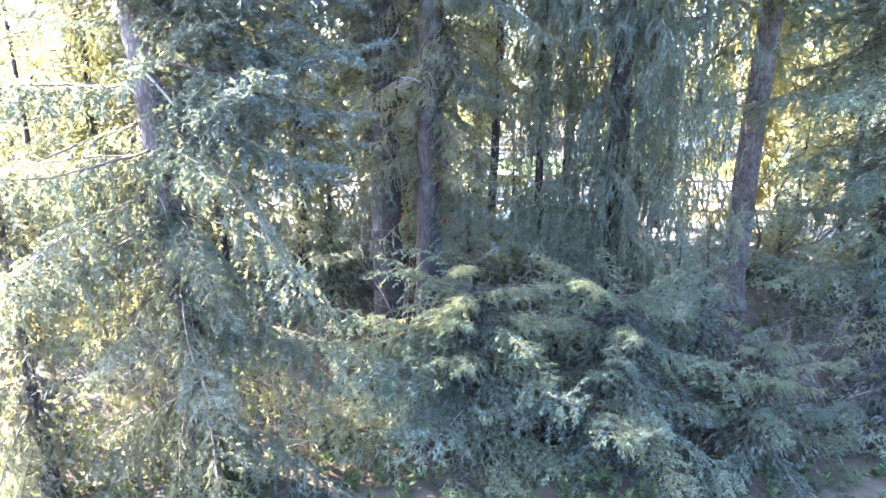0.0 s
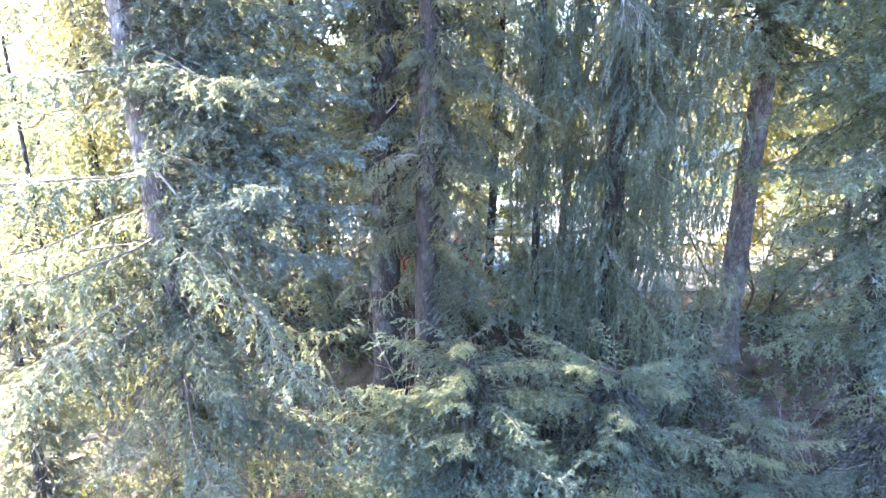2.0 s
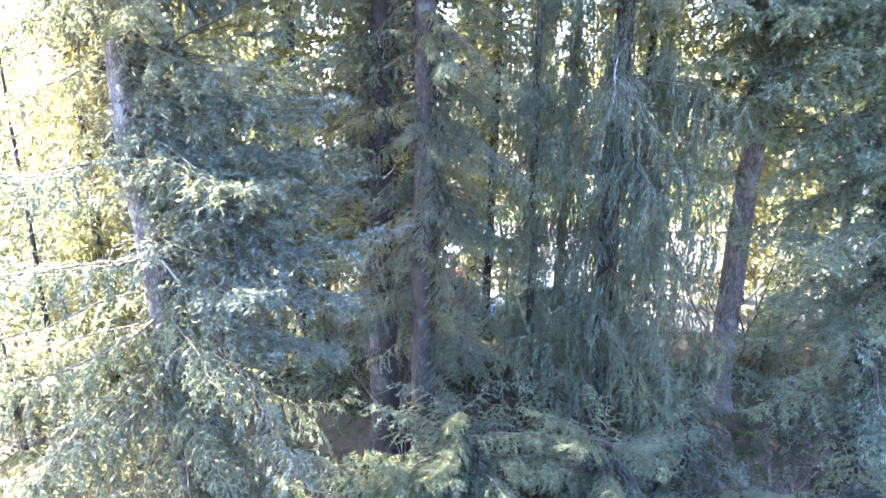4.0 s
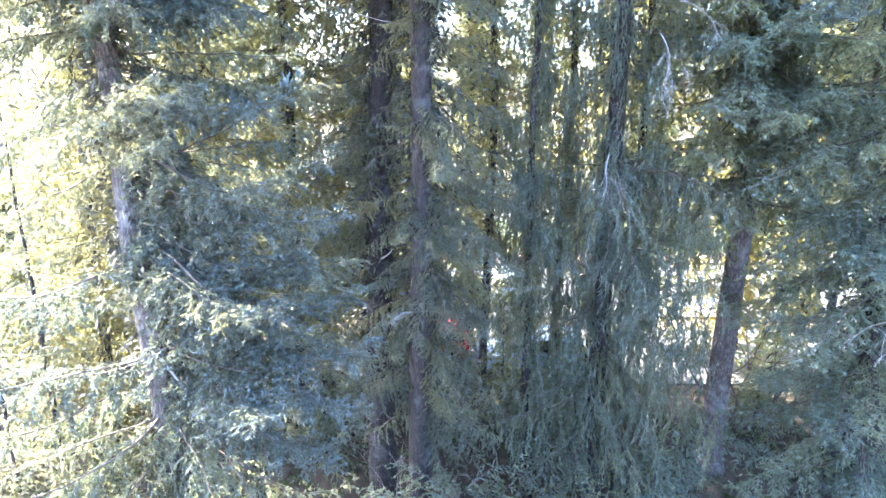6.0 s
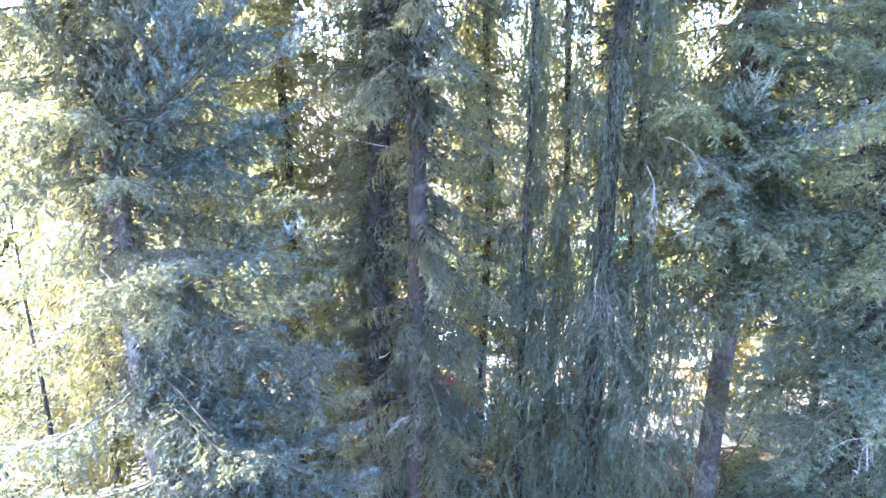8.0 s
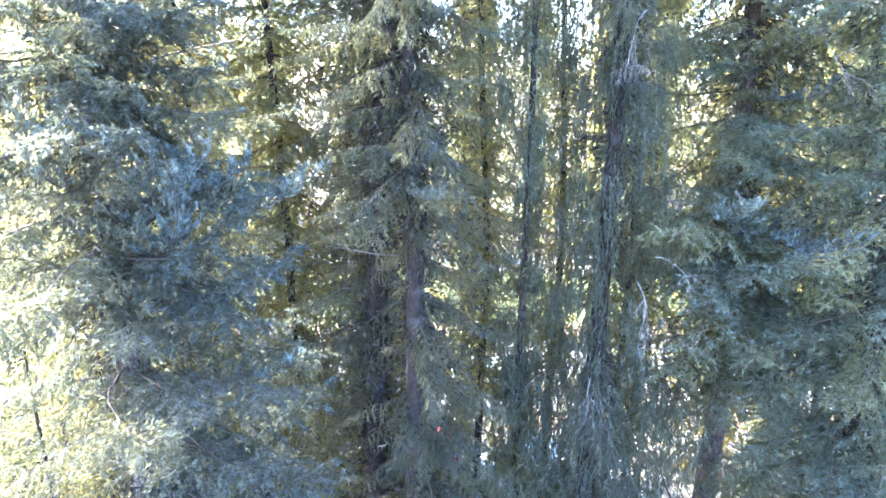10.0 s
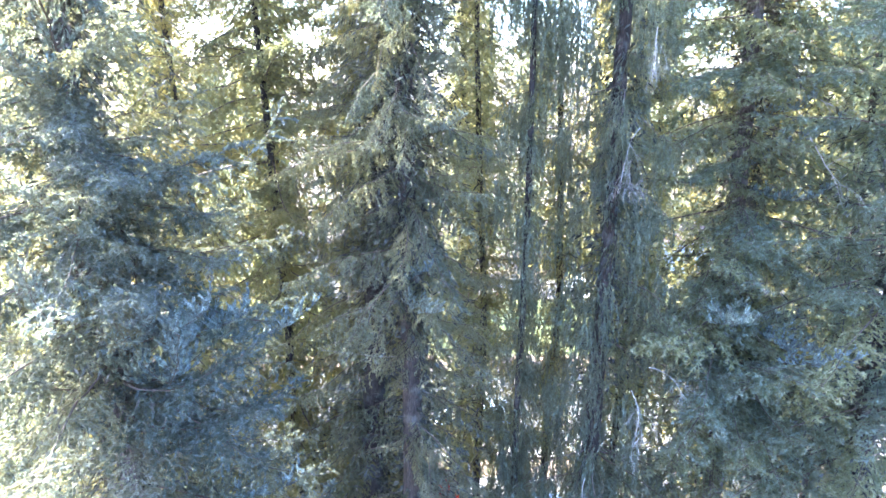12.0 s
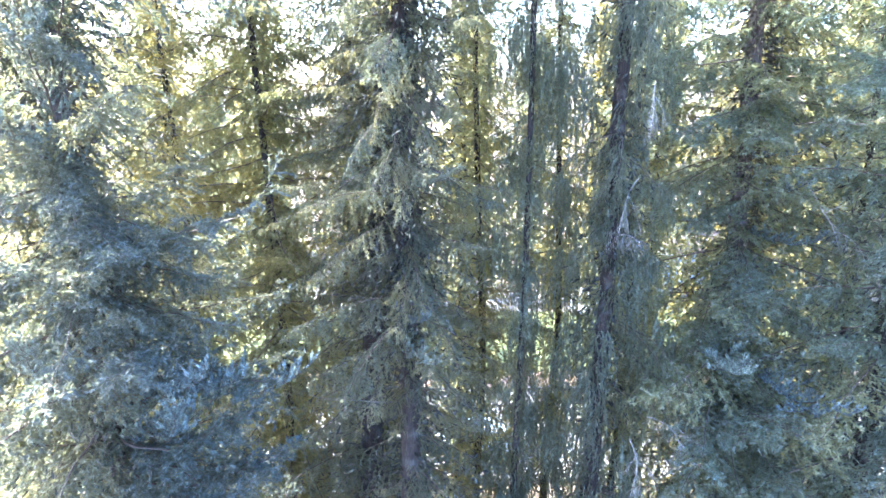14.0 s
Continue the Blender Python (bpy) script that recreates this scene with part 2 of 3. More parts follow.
limb_pool = {}
for kind in KINDS:
    limb_pool[kind] = [branch_meshes(kind, 11 * i + 3) for i in range(4)]
    limb_pool[kind + "_mid"] = [branch_meshes(kind, 17 * i + 5, 0.5) for i in range(5)]
    limb_pool[kind + "_lite"] = [branch_meshes(kind, 17 * i + 5, 0.3) for i in range(4)]


def inner_shoots(seed, low, high, reach, n, length=0.17, width=0.05, lean=None, taper=3.0, gaps=()):
    """The crowded older shoots inside a crown, near the trunk: arrays of slim drooping leaves."""
    rng = np.random.default_rng(seed)
    f = rng.random(n)
    z, a = low + (high - low) * f, rng.uniform(0, 2 * np.pi, n)
    r = reach * (1 - 0.9 * f ** taper) * np.sqrt(rng.uniform(0.02, 1.0, n))
    pick = rng.random(n)
    r = np.where(pick < 0.35, rng.uniform(0.12, 0.45, n), np.where(pick < 0.6, rng.uniform(0.3, 0.85, n), r))
    keep = np.full(n, True)
    for z0, z1, a0, a1 in gaps:
        keep &= ~((z > z0) & (z < z1) & ((np.degrees(a) - a0) % 360 < a1 - a0))
    z, a, r, pick = z[keep], a[keep], r[keep], pick[keep]
    n = len(z)
    at = np.stack([r * np.cos(a), r * np.sin(a), z - 0.35 * r], 1)
    if lean is not None:
        at[:, :2] += np.array([along(lean, v)[:2] for v in z]) - np.array(lean[0][:2])
    way = unit(np.stack([np.cos(a), np.sin(a), np.full(n, -0.6)], 1) + rng.normal(0, 0.55, (n, 3)))
    return brushes(rng, at, at + way * length * rng.uniform(0.6, 1.3, (n, 1)), width * np.where(pick < 0.35, 1.8, 1.0)[:, None], 1)


def hanging_strands(seed, line, clumps):
    """Curtains of a weeping tree: strands of shoots that hang in clumps. clumps: (how many, z0, z1, farthest from the trunk, shortest, longest)."""
    rng = np.random.default_rng(seed)
    a, b = [], []
    for count, z0, z1, reach, short, long in clumps:
        for _ in range(count):
            z, az, r = rng.uniform(z0, z1), rng.uniform(0, 2 * np.pi), reach * math.sqrt(rng.uniform(0.03, 1))
            mid = along(line, z) - np.array(line[0]) + [r * math.cos(az), r * math.sin(az), 0]
            drop = rng.uniform(short, long)
            for _ in range(rng.integers(10, 20)):
                p = mid + rng.normal(0, 1, 3) * [0.15, 0.15, 0.14]
                way = rng.normal(0, 0.3, 3) * [1, 1, 0]
                for s in range(int(drop * rng.uniform(0.45, 1.1) / 0.13)):
                    q = p + (way + [0, 0, -1]) * 0.13 + rng.normal(0, 0.018, 3)
                    a.append(p), b.append(q)
                    p, way = q, way * 0.7
    a, b = np.array(a), np.array(b)
    v, f = brushes(rng, a, b, 0.046, 1, 1.2)
    v2, f2 = blades(rng, a, b, 24, 0.1, 0.03, 0.5)
    return np.concatenate([v, v2]), np.concatenate([f, f2 + len(v)])


def crown_mesh(kind, seed, height, reach, count, mat, lite=0.12, low=0.12, shape=1.3, inner=900, wide=2.6):
    """A far crown in one mesh: limbs from low to the tip, round a trunk at the origin."""
    rng = random.Random(seed)
    stock = [branch_arrays(kind, seed * 7 + i, lite)[2:] for i in range(4)]
    vs, fs, base = [], [], 0
    for i in range(count):
        f = (i + rng.random()) / count
        v, q = rng.choice(stock)
        scale = reach * (1 - 0.88 * f ** shape) * rng.uniform(0.7, 1.15) / KINDS[kind]["length"]
        m = np.array(pose(0, 0, height * (low + (0.98 - low) * f), rng.uniform(-20, 20), 14 - 30 * f + rng.uniform(-9, 9), i * 137.5 + rng.uniform(-25, 25)))
        vs.append(v * scale @ m[:3, :3].T + m[:3, 3])
        fs.append(q + base)
        base += len(v)
    v, q = inner_shoots(seed + 400, height * low, height * 0.95, reach * 0.78, inner, 0.17 * wide, 0.05 * wide, None, shape)
    vs.append(v), fs.append(q + base)
    return mesh_of("crown", np.concatenate(vs), np.concatenate(fs), mat)


def ground_z(x, y):
    """The forest floor: a hollow under the near trees, and a bank up to the level of the street."""
    s = min(1.0, max(0.0, (y - 13.0) / 6.0))
    s = s * s * (3 - 2 * s)
    rough = 0.0 if s >= 1 else (1 - s) * (0.25 * noise.noise((x * 0.35, y * 0.35, 0)) + 0.08 * noise.noise((x * 1.3, y * 1.3, 4)))
    return 0.8 + 2.0 * s + rough


def along(line, z):
    """The trunk's axis at height z."""
    zs = [p[2] for p in line]
    return np.array([np.interp(z, zs, [p[i] for p in line]) for i in (0, 1)] + [z])


def trunk_mesh(line, r0, r1, seed, mat, sides=14):
    rng = np.random.default_rng(seed)
    zs = np.arange(line[0][2], line[-1][2] + 0.01, 0.45)
    pts = np.array([along(line, z) for z in zs])
    for _ in range(3):
        pts[1:-1] = (pts[:-2] + 2 * pts[1:-1] + pts[2:]) / 4
    pts[:, :2] += np.cumsum(rng.normal(0, 0.008, (len(zs), 2)), 0)
    f = np.linspace(0, 1, len(zs))
    rad = (r0 + (r1 - r0) * f) * (1 + 0.5 * np.exp(-f * len(zs) * 0.45 / 0.5)) * (1 + rng.normal(0, 0.015, len(zs)))
    v, q = tubes([(pts - pts[0] * [1, 1, 0], rad)], sides)
    v[:, :2] *= 1 + 0.035 * np.sin(np.arctan2(v[:, 1], v[:, 0]) * 5)[:, None]
    v[:, 2] -= line[0][2]
    return mesh_of("trunk", v, q, mat, True), pts, rad


def set_limb(tree, line, rng, meshes, kind, z, az, size, pitch, squash, roll=17):
    """One limb on the trunk at height z, towards az, with its needles."""
    scale, ax = size / KINDS[kind]["length"], along(line, z)
    limb = new("branch", meshes[0])
    limb.parent = tree
    limb.matrix_basis = Matrix.Translation((ax[0] - line[0][0], ax[1] - line[0][1], z - line[0][2])) @ pose(0, 0, 0, rng.uniform(-roll, roll), -pitch, az) @ Matrix.Diagonal((scale, scale * rng.choice((1, -1)) * squash, scale, 1))
    new("needles", meshes[1]).parent = limb


def conifer(label, kind, line, r0, r1, low, high, count, reach, seed, gaps=(), lift=(8, -18), mat=BARK, far=False, young=False, squash=1.0, name="conifer", top_reach=0.12, taper=3.2, extra=(), inner=0.1, front=(), below=None, crowd=9000):
    """A tree: trunk, and limbs with needles set round it. line: the trunk's axis; reach: a limb's length low in the crown; gaps: (z0, z1, a0, a1) with no limbs, angles from +x."""
    rng = random.Random(seed)
    tree = tagged(new(name), label, "tree", "conifers of the wood")
    tree.location = line[0]
    me, pts, rad = trunk_mesh(line, r0, r1, seed, mat, 8 if far else 14)
    new("trunk", me).parent = tree
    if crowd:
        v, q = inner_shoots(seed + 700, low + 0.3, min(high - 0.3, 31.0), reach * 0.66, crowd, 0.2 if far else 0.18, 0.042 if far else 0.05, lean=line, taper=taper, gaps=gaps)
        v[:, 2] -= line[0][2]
        # near trees take the darkened needles, so hollows between limbs carry painted shade
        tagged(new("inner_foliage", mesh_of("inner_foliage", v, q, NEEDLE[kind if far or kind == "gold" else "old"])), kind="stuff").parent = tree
    turn, phase, mid = rng.uniform(0, 360), rng.random(), min(29.0, low + 0.86 * (high - low))
    for i in range(count):
        f = (i + rng.random()) / count
        z = low + (mid - low) * f / 0.86 if f < 0.86 else mid + (high - mid) * (f - 0.86) / 0.14
        step = 0.62 if not young else 0.4
        z = low + (round((z - low) / step + phase) - phase) * step + rng.uniform(-0.07, 0.07)
        turn += 137.5 + rng.uniform(-25, 25)
        az = turn % 360
        if any(z0 < z < z1 and (a0 <= az <= a1 or a0 <= az - 360 <= a1) for z0, z1, a0, a1 in gaps):
            continue
        f_top = min(1.0, max(0.0, (z - low) / (high - low)))
        size = reach * (1 - (1 - top_reach) * f_top ** taper) * (rng.uniform(0.3, 0.55) if rng.random() < inner else rng.uniform(0.75, 1.15))
        away = math.sin(radians(az)) > 0.12
        own = below[1] if below and z < below[0] else kind
        pool = limb_pool[own + ("_lite" if young or z > 27 else "_mid" if far or away else "")]
        set_limb(tree, line, rng, rng.choice(pool), own, z, az, size, lift[1] + (lift[0] - lift[1]) * f_top + rng.uniform(-11, 11), squash)
    for n, z0, z1, a0, a1, s0, s1 in front:
        own = below[1] if below and z1 <= below[0] else kind
        for _ in range(n):
            set_limb(tree, line, rng, rng.choice(limb_pool[own]), own, rng.uniform(z0, z1), rng.uniform(a0, a1), rng.uniform(s0, s1), lift[1] * rng.uniform(0.3, 1.3), squash)
    for z, az, size, pitch, *own in extra:
        own = own[0] if own else kind
        set_limb(tree, line, rng, rng.choice(limb_pool[own]), own, z, az, size, pitch, squash, 12)
    return tree


# ---- the ground ----
def axis_steps(lo, hi, fine):
    near = list(np.arange(lo, hi + 0.01, fine))
    out = [hi + 6 * 1.7 ** i for i in range(13)]
    return [lo - (v - hi) for v in reversed(out)] + near + out


gx, gy = axis_steps(-22, 26, 0.5), axis_steps(-6, 34, 0.5)
gv = [(x, y, ground_z(x, y)) for y in gy for x in gx]
nx = len(gx)
gf = [(j * nx + i, j * nx + i + 1, (j + 1) * nx + i + 1, (j + 1) * nx + i) for j in range(len(gy) - 1) for i in range(nx - 1)]
ground = tagged(new("ground", mesh_of("ground", gv, gf, LITTER, True)), "dark forest floor of needle litter rising to a bank", "ground", kind="structure")

# ---- the near trees ----
def foot(x, y):
    return (x, y, ground_z(x, y) - 0.1)


spruce_a = conifer("tall blue-grey spruce with a crooked trunk and dense drooping limbs", "blue",
        [foot(-5.0, 11.0), (-5.3, 11.2, 6.5), (-5.5, 11.4, 8.9), (-6.0, 12.0, 10.5), (-6.15, 12.3, 12.2), (-6.3, 12.6, 21), (-6.4, 12.9, 37)],
        0.3, 0.06, 1.8, 36.6, 125, 4.4, 1, gaps=((7.6, 10.2, 215, 300), (11.2, 13.4, 235, 290), (2.0, 11.0, 35, 155)), mat=BARK_PALE, lift=(15, -24), name="spruce_tree", below=(8.2, "green"),
        crowd=16000,
        front=((18, 8, 13, -25, 15, 3.2, 4.5), (10, 8, 20, 170, 230, 2.8, 4.0), (13, 2, 8, -70, 10, 3.0, 4.4), (10, 2, 8, 190, 250, 2.6, 3.8), (16, 10, 20, -65, 15, 3.2, 4.6), (12, 13, 24, 185, 270, 2.6, 4.0), (8, 18, 26, -80, 0, 2.8, 4.2), (18, 18, 26.5, 180, 360, 2.8, 4.3)),
        extra=((16.5, -28, 4.5, 7, "tips"), (16.3, -34, 4.1, 6, "tips"), (16.2, -22, 4.2, 4, "tips"), (16.4, -43, 3.4, 8, "tips"), (16.0, -52, 3.0, 8, "tips"), (15.7, -30, 4.4, 3, "tips"), (15.8, -39, 3.9, 3, "tips"), (21.5, -68, 3.9, 20, "tips"), (21.2, -95, 3.4, 18, "tips"), (20.9, -80, 3.6, 14, "tips"), (17.0, -100, 3.3, 10, "tips"), (12.2, -10, 4.2, 4, "tips"), (16.0, -40, 4.4, -6), (15.2, -34, 4.6, -8), (12.6, -12, 4.0, -8), (11.8, -4, 4.5, -12),
               (11.0, -18, 4.6, -14), (10.2, -8, 4.7, -10), (9.6, 2, 4.9, -14), (11.4, -28, 4.2, -18), (8.9, -14, 4.4, -16), (8.3, -24, 4.2, -20), (13.4, -20, 4.2, -12), (14.2, -8, 4.3, -10)))
spruce_b = conifer("dark spruce with a straight trunk and shaded lower limbs", "green",
        [foot(-0.4, 13.9), (-0.35, 14.1, 8.3), (-0.25, 14.5, 12), (-0.5, 15.5, 24), (-0.6, 15.8, 37)],
        0.33, 0.1, 6.0, 36.5, 150, 2.9, 2, gaps=((4, 16, 205, 300),), lift=(8, -34), name="spruce_tree",
        crowd=11000, front=((20, 5.5, 13, 318, 375, 1.6, 2.6), (16, 5.5, 13.5, 255, 325, 1.1, 2.1), (16, 13, 19, 225, 330, 0.8, 1.5), (16, 8, 20, 318, 362, 1.7, 2.7), (16, 7, 12, 150, 225, 1.1, 2.0), (14, 8, 21, 200, 300, 0.6, 1.2), (24, 15.5, 27.5, 180, 360, 2.2, 3.4)),
        extra=((17.0, -68, 2.0, 6, "tips"), (16.6, -55, 2.4, 2, "tips"), (20.2, -50, 2.2, 8, "tips")))
spruce_c = conifer("dark spruce standing close behind another trunk", "green",
        [foot(-1.5, 15.6), (-1.5, 16.0, 10), (-1.2, 16.8, 18), (-0.7, 17.7, 23), (-0.6, 18, 38)],
        0.42, 0.1, 6.0, 37.5, 160, 3.2, 3, gaps=((4, 17, 215, 325),), lift=(8, -32), name="spruce_tree", crowd=11000,
        front=((20, 10, 24, 150, 215, 1.8, 3.0), (12, 18, 27, 200, 340, 2.0, 3.0), (18, 6.5, 13, 140, 240, 1.0, 2.1), (14, 8, 20, 215, 320, 0.5, 1.1)))
weeping = conifer("weeping spruce with long hanging curtains of shoots", "weep",
        [foot(4.6, 15.2), (4.5, 15.4, 10.3), (4.7, 15.6, 18), (4.7, 15.7, 36)],
        0.3, 0.07, 13.5, 35.5, 56, 1.55, 4, lift=(6, -4), name="weeping_spruce", crowd=2500, inner=0.0,
        front=((52, 4.5, 12.3, 180, 360, 2.4, 3.8), (10, 5, 13, 0, 180, 2.2, 3.2), (5, 15, 17, 300, 345, 2.2, 2.9), (13, 14, 28, 180, 360, 1.5, 2.6)))
weeping_slim = conifer("slender weeping spruce with hanging shoots", "weep",
        [foot(2.6, 15.8), (2.6, 16.0, 10), (2.7, 16.2, 35)],
        0.12, 0.04, 7.5, 34.5, 80, 1.5, 5, lift=(6, -16), far=True, name="weeping_spruce", crowd=1200,
        front=((30, 7, 28, 190, 350, 0.7, 1.3),))
fir_tall = conifer("tall fir with a thick pale trunk, bare below", "fir",
        [foot(8.7, 17.0), (8.85, 17.0, 10.7), (8.6, 17.3, 19), (8.2, 17.6, 39)],
        0.36, 0.1, 10.8, 38.5, 140, 3.9, 6, mat=BARK_PALE, lift=(10, -20), name="fir_tree", front=((22, 14, 27, 195, 345, 2.6, 4.0),),
        extra=((15.2, 231, 5.7, 2), (15.0, 239, 5.4, 0), (14.8, 247, 5.2, -2), (15.1, 255, 4.9, 2, "tips"), (14.6, 262, 4.8, -2), (15.0, 270, 4.7, 0), (14.3, 235, 5.2, -6), (14.0, 250, 4.7, -6), (14.4, 278, 4.4, -3), (15.4, 244, 4.8, 5, "tips"), (13.4, 242, 4.6, -8), (13.2, 265, 4.3, -8),
               (19.4, 290, 2.8, 8, "tips"), (18.6, 305, 2.6, 4, "tips"), (20.6, 265, 2.4, 10, "tips"), (8.6, 215, 2.2, -10), (8.2, 250, 1.8, -18), (9.6, 195, 2.4, -5)))
fir_right = conifer("dense dark fir with limbs down to the ground", "fir",
        [foot(11.2, 14.2), (11.1, 14.4, 12), (11.0, 14.5, 36)],
        0.34, 0.06, 1.4, 35.5, 120, 4.0, 7, lift=(12, -20), name="fir_tree",
        crowd=15000,
        front=((24, 3, 26, 175, 290, 3.0, 4.3), (12, 3, 14, 150, 215, 3.0, 4.0)))
conifer("broad young fir with sunlit shoot tips", "fir",
        [foot(0.6, 12.0), (0.6, 12.0, 4.9)], 0.14, 0.03, 1.2, 4.8, 66, 3.1, 8, lift=(14, -14), name="fir_tree", crowd=5000, top_reach=0.62, taper=2.2,
        front=((10, 2.0, 4.2, 170, 230, 2.6, 3.3),))
conifer("broad young fir with sunlit shoot tips", "fir",
        [foot(3.7, 11.6), (3.7, 11.6, 4.6)], 0.14, 0.03, 1.0, 4.5, 64, 3.0, 18, lift=(14, -14), name="fir_tree", crowd=5000, top_reach=0.62, taper=2.2)
conifer("small young fir at the edge of the wood", "fir",
        [foot(6.6, 11.3), (6.6, 11.3, 3.7)], 0.1, 0.02, 1.0, 3.6, 40, 2.3, 28, lift=(20, -12), name="fir_tree", crowd=2500, top_reach=0.45, taper=1.8)
conifer("small young fir at the edge of the wood", "fir",
        [foot(9.8, 11.8), (9.8, 11.8, 3.4)], 0.1, 0.02, 1.0, 3.3, 36, 2.0, 38, lift=(20, -12), name="fir_tree", crowd=2500, top_reach=0.45, taper=1.8)
conifer("low spreading spruce with yellow-green shoots", "green",
        [foot(-7.6, 9.9), (-7.6, 9.9, 7.8)], 0.16, 0.02, 1.2, 7.6, 58, 3.0, 9, lift=(35, -16), name="spruce_tree", crowd=2200, taper=1.6)

for tree, line, seed, clumps in (
        (weeping, [foot(4.6, 15.2), (4.5, 15.4, 10.3), (4.7, 15.6, 18), (4.7, 15.7, 36)], 61, ((62, 12.5, 29.0, 1.55, 0.6, 1.6), (38, 9.0, 29.0, 0.4, 0.6, 1.3), (84, 5.5, 12.6, 2.7, 0.6, 1.5), (9, 15.5, 18.5, 2.2, 1.0, 2.0))),
        (weeping_slim, [foot(2.6, 15.8), (2.6, 16.0, 10), (2.7, 16.2, 35)], 62, ((66, 7.5, 28.0, 1.2, 0.5, 1.5), (42, 7.5, 28.0, 0.3, 0.5, 1.2)))):
    tagged(new("hanging_foliage", mesh_of("hanging_foliage", *hanging_strands(seed, line, clumps), NEEDLE["weep"])), "curtains of hanging grey-green shoots", kind="stuff").parent = tree

# ---- young trees below them ----
for i, (x, y, h, kind, r) in enumerate((
        (-3.4, 17.0, 5.4, "fir", 2.2), (-2.2, 18.8, 6.0, "green", 2.4), (0.8, 17.6, 6.0, "fir", 2.2), (2.9, 14.2, 5.4, "green", 2.0), (5.6, 13.4, 5.6, "fir", 2.2),
        (6.9, 14.8, 5.4, "green", 2.0), (-9.8, 12.6, 8.5, "green", 3.0), (10.6, 18.0, 5.2, "fir", 2.2), (13.0, 17.2, 6.5, "fir", 2.6), (3.6, 18.2, 5.0, "fir", 2.0),
        (-10.8, 15.6, 14.0, "green", 2.9), (-13.6, 16.8, 13.0, "green", 3.0), (-5.4, 17.6, 5.0, "green", 2.0))):
    conifer("young conifer in the shade of the tall trees", kind, [foot(x, y), (x, y, h)], 0.1, 0.02, ground_z(x, y) + 0.2, h - 0.1, 36, r, 130 + i, far=True, young=h < 10, lift=(38, -8), name="young_conifer", crowd=900, top_reach=0.25, taper=1.6)

# ---- the trees behind ----
# most wear the sun-tinted needles, so they look lit wherever they stand
for i, (x, y, h, kind, r, low) in enumerate((
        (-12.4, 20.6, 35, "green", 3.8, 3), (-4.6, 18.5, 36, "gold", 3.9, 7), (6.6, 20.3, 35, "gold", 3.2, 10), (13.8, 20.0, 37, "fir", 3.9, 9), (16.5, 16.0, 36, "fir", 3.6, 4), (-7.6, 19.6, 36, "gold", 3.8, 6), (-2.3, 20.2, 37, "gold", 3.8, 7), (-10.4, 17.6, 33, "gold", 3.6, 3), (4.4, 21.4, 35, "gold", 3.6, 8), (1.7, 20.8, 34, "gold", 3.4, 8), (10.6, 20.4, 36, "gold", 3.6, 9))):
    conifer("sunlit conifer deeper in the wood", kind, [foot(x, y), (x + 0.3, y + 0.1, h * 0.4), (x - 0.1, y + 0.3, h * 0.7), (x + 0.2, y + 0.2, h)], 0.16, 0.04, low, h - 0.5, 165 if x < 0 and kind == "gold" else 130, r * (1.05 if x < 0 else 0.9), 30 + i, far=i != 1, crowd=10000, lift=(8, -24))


def back_tree(label, x, y, trunk, crown_data, scale, turn, group):
    tree = tagged(new("conifer"), label, "tree", group)
    tree.location, tree.scale, tree.rotation_euler[2] = foot(x, y), (scale, scale, scale), turn
    new("trunk", trunk).parent = tree
    crown = tagged(new("crown", crown_data), kind="stuff")
    crown.parent = tree
    return tree


# every other crown has the sunlight painted into its needle colour
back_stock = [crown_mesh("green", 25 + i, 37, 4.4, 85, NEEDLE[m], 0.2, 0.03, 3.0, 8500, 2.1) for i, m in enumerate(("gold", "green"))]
back_trunk, _, _ = trunk_mesh([(0, 0, 0), (0, 0, 36.5)], 0.27, 0.05, 15, BARK, 8)
rng = random.Random(55)
for i, (x, y, size) in enumerate(((-13.4, 24.6, 0.95), (-6.0, 24.8, 0.95), (19.0, 19.5, 1.0), (24.2, 23.5, 1.0), (17.0, 26.4, 0.9), (9.0, 24.8, 0.92), (13.0, 24.8, 0.95), (1.4, 24.9, 0.92), (-1.8, 24.2, 0.94), (-9.8, 24.0, 0.9), (-17.2, 23.6, 0.88))):
    back_tree("tall conifer deep in the wood, lit from behind", x, y, back_trunk, back_stock[i % 2], size * rng.uniform(0.96, 1.04), rng.uniform(0, 6.28), "conifers of the wood")

young_stock = [crown_mesh("green", 45 + i, 6.6, 2.1, 40, NEEDLE[m], 0.3, 0.03, 1.5, 1500, 1.4) for i, m in enumerate(("green", "fir"))]
young_trunk, _, _ = trunk_mesh([(0, 0, 0), (0, 0, 6.2)], 0.1, 0.02, 16, BARK, 8)
for i, (x, y, size) in enumerate(((-0.7, 20.4, 0.9), (2.4, 20.0, 0.7), (5.6, 20.8, 0.75), (3.6, 21.6, 0.75), (-7.0, 21.4, 1.1), (13.0, 21.4, 0.85), (-15.0, 22.4, 1.3), (-18.4, 23.4, 1.4), (-12.2, 22.2, 1.3), (-16.8, 19.4, 1.3), (-9.4, 21.8, 1.2), (-4.2, 21.6, 1.0), (-19.8, 20.6, 1.3), (15.8, 20.6, 1.0))):
    back_tree("young conifer growing behind the tall trunks", x, y, young_trunk, young_stock[i % 2], size, i * 2.1, "conifers of the wood")

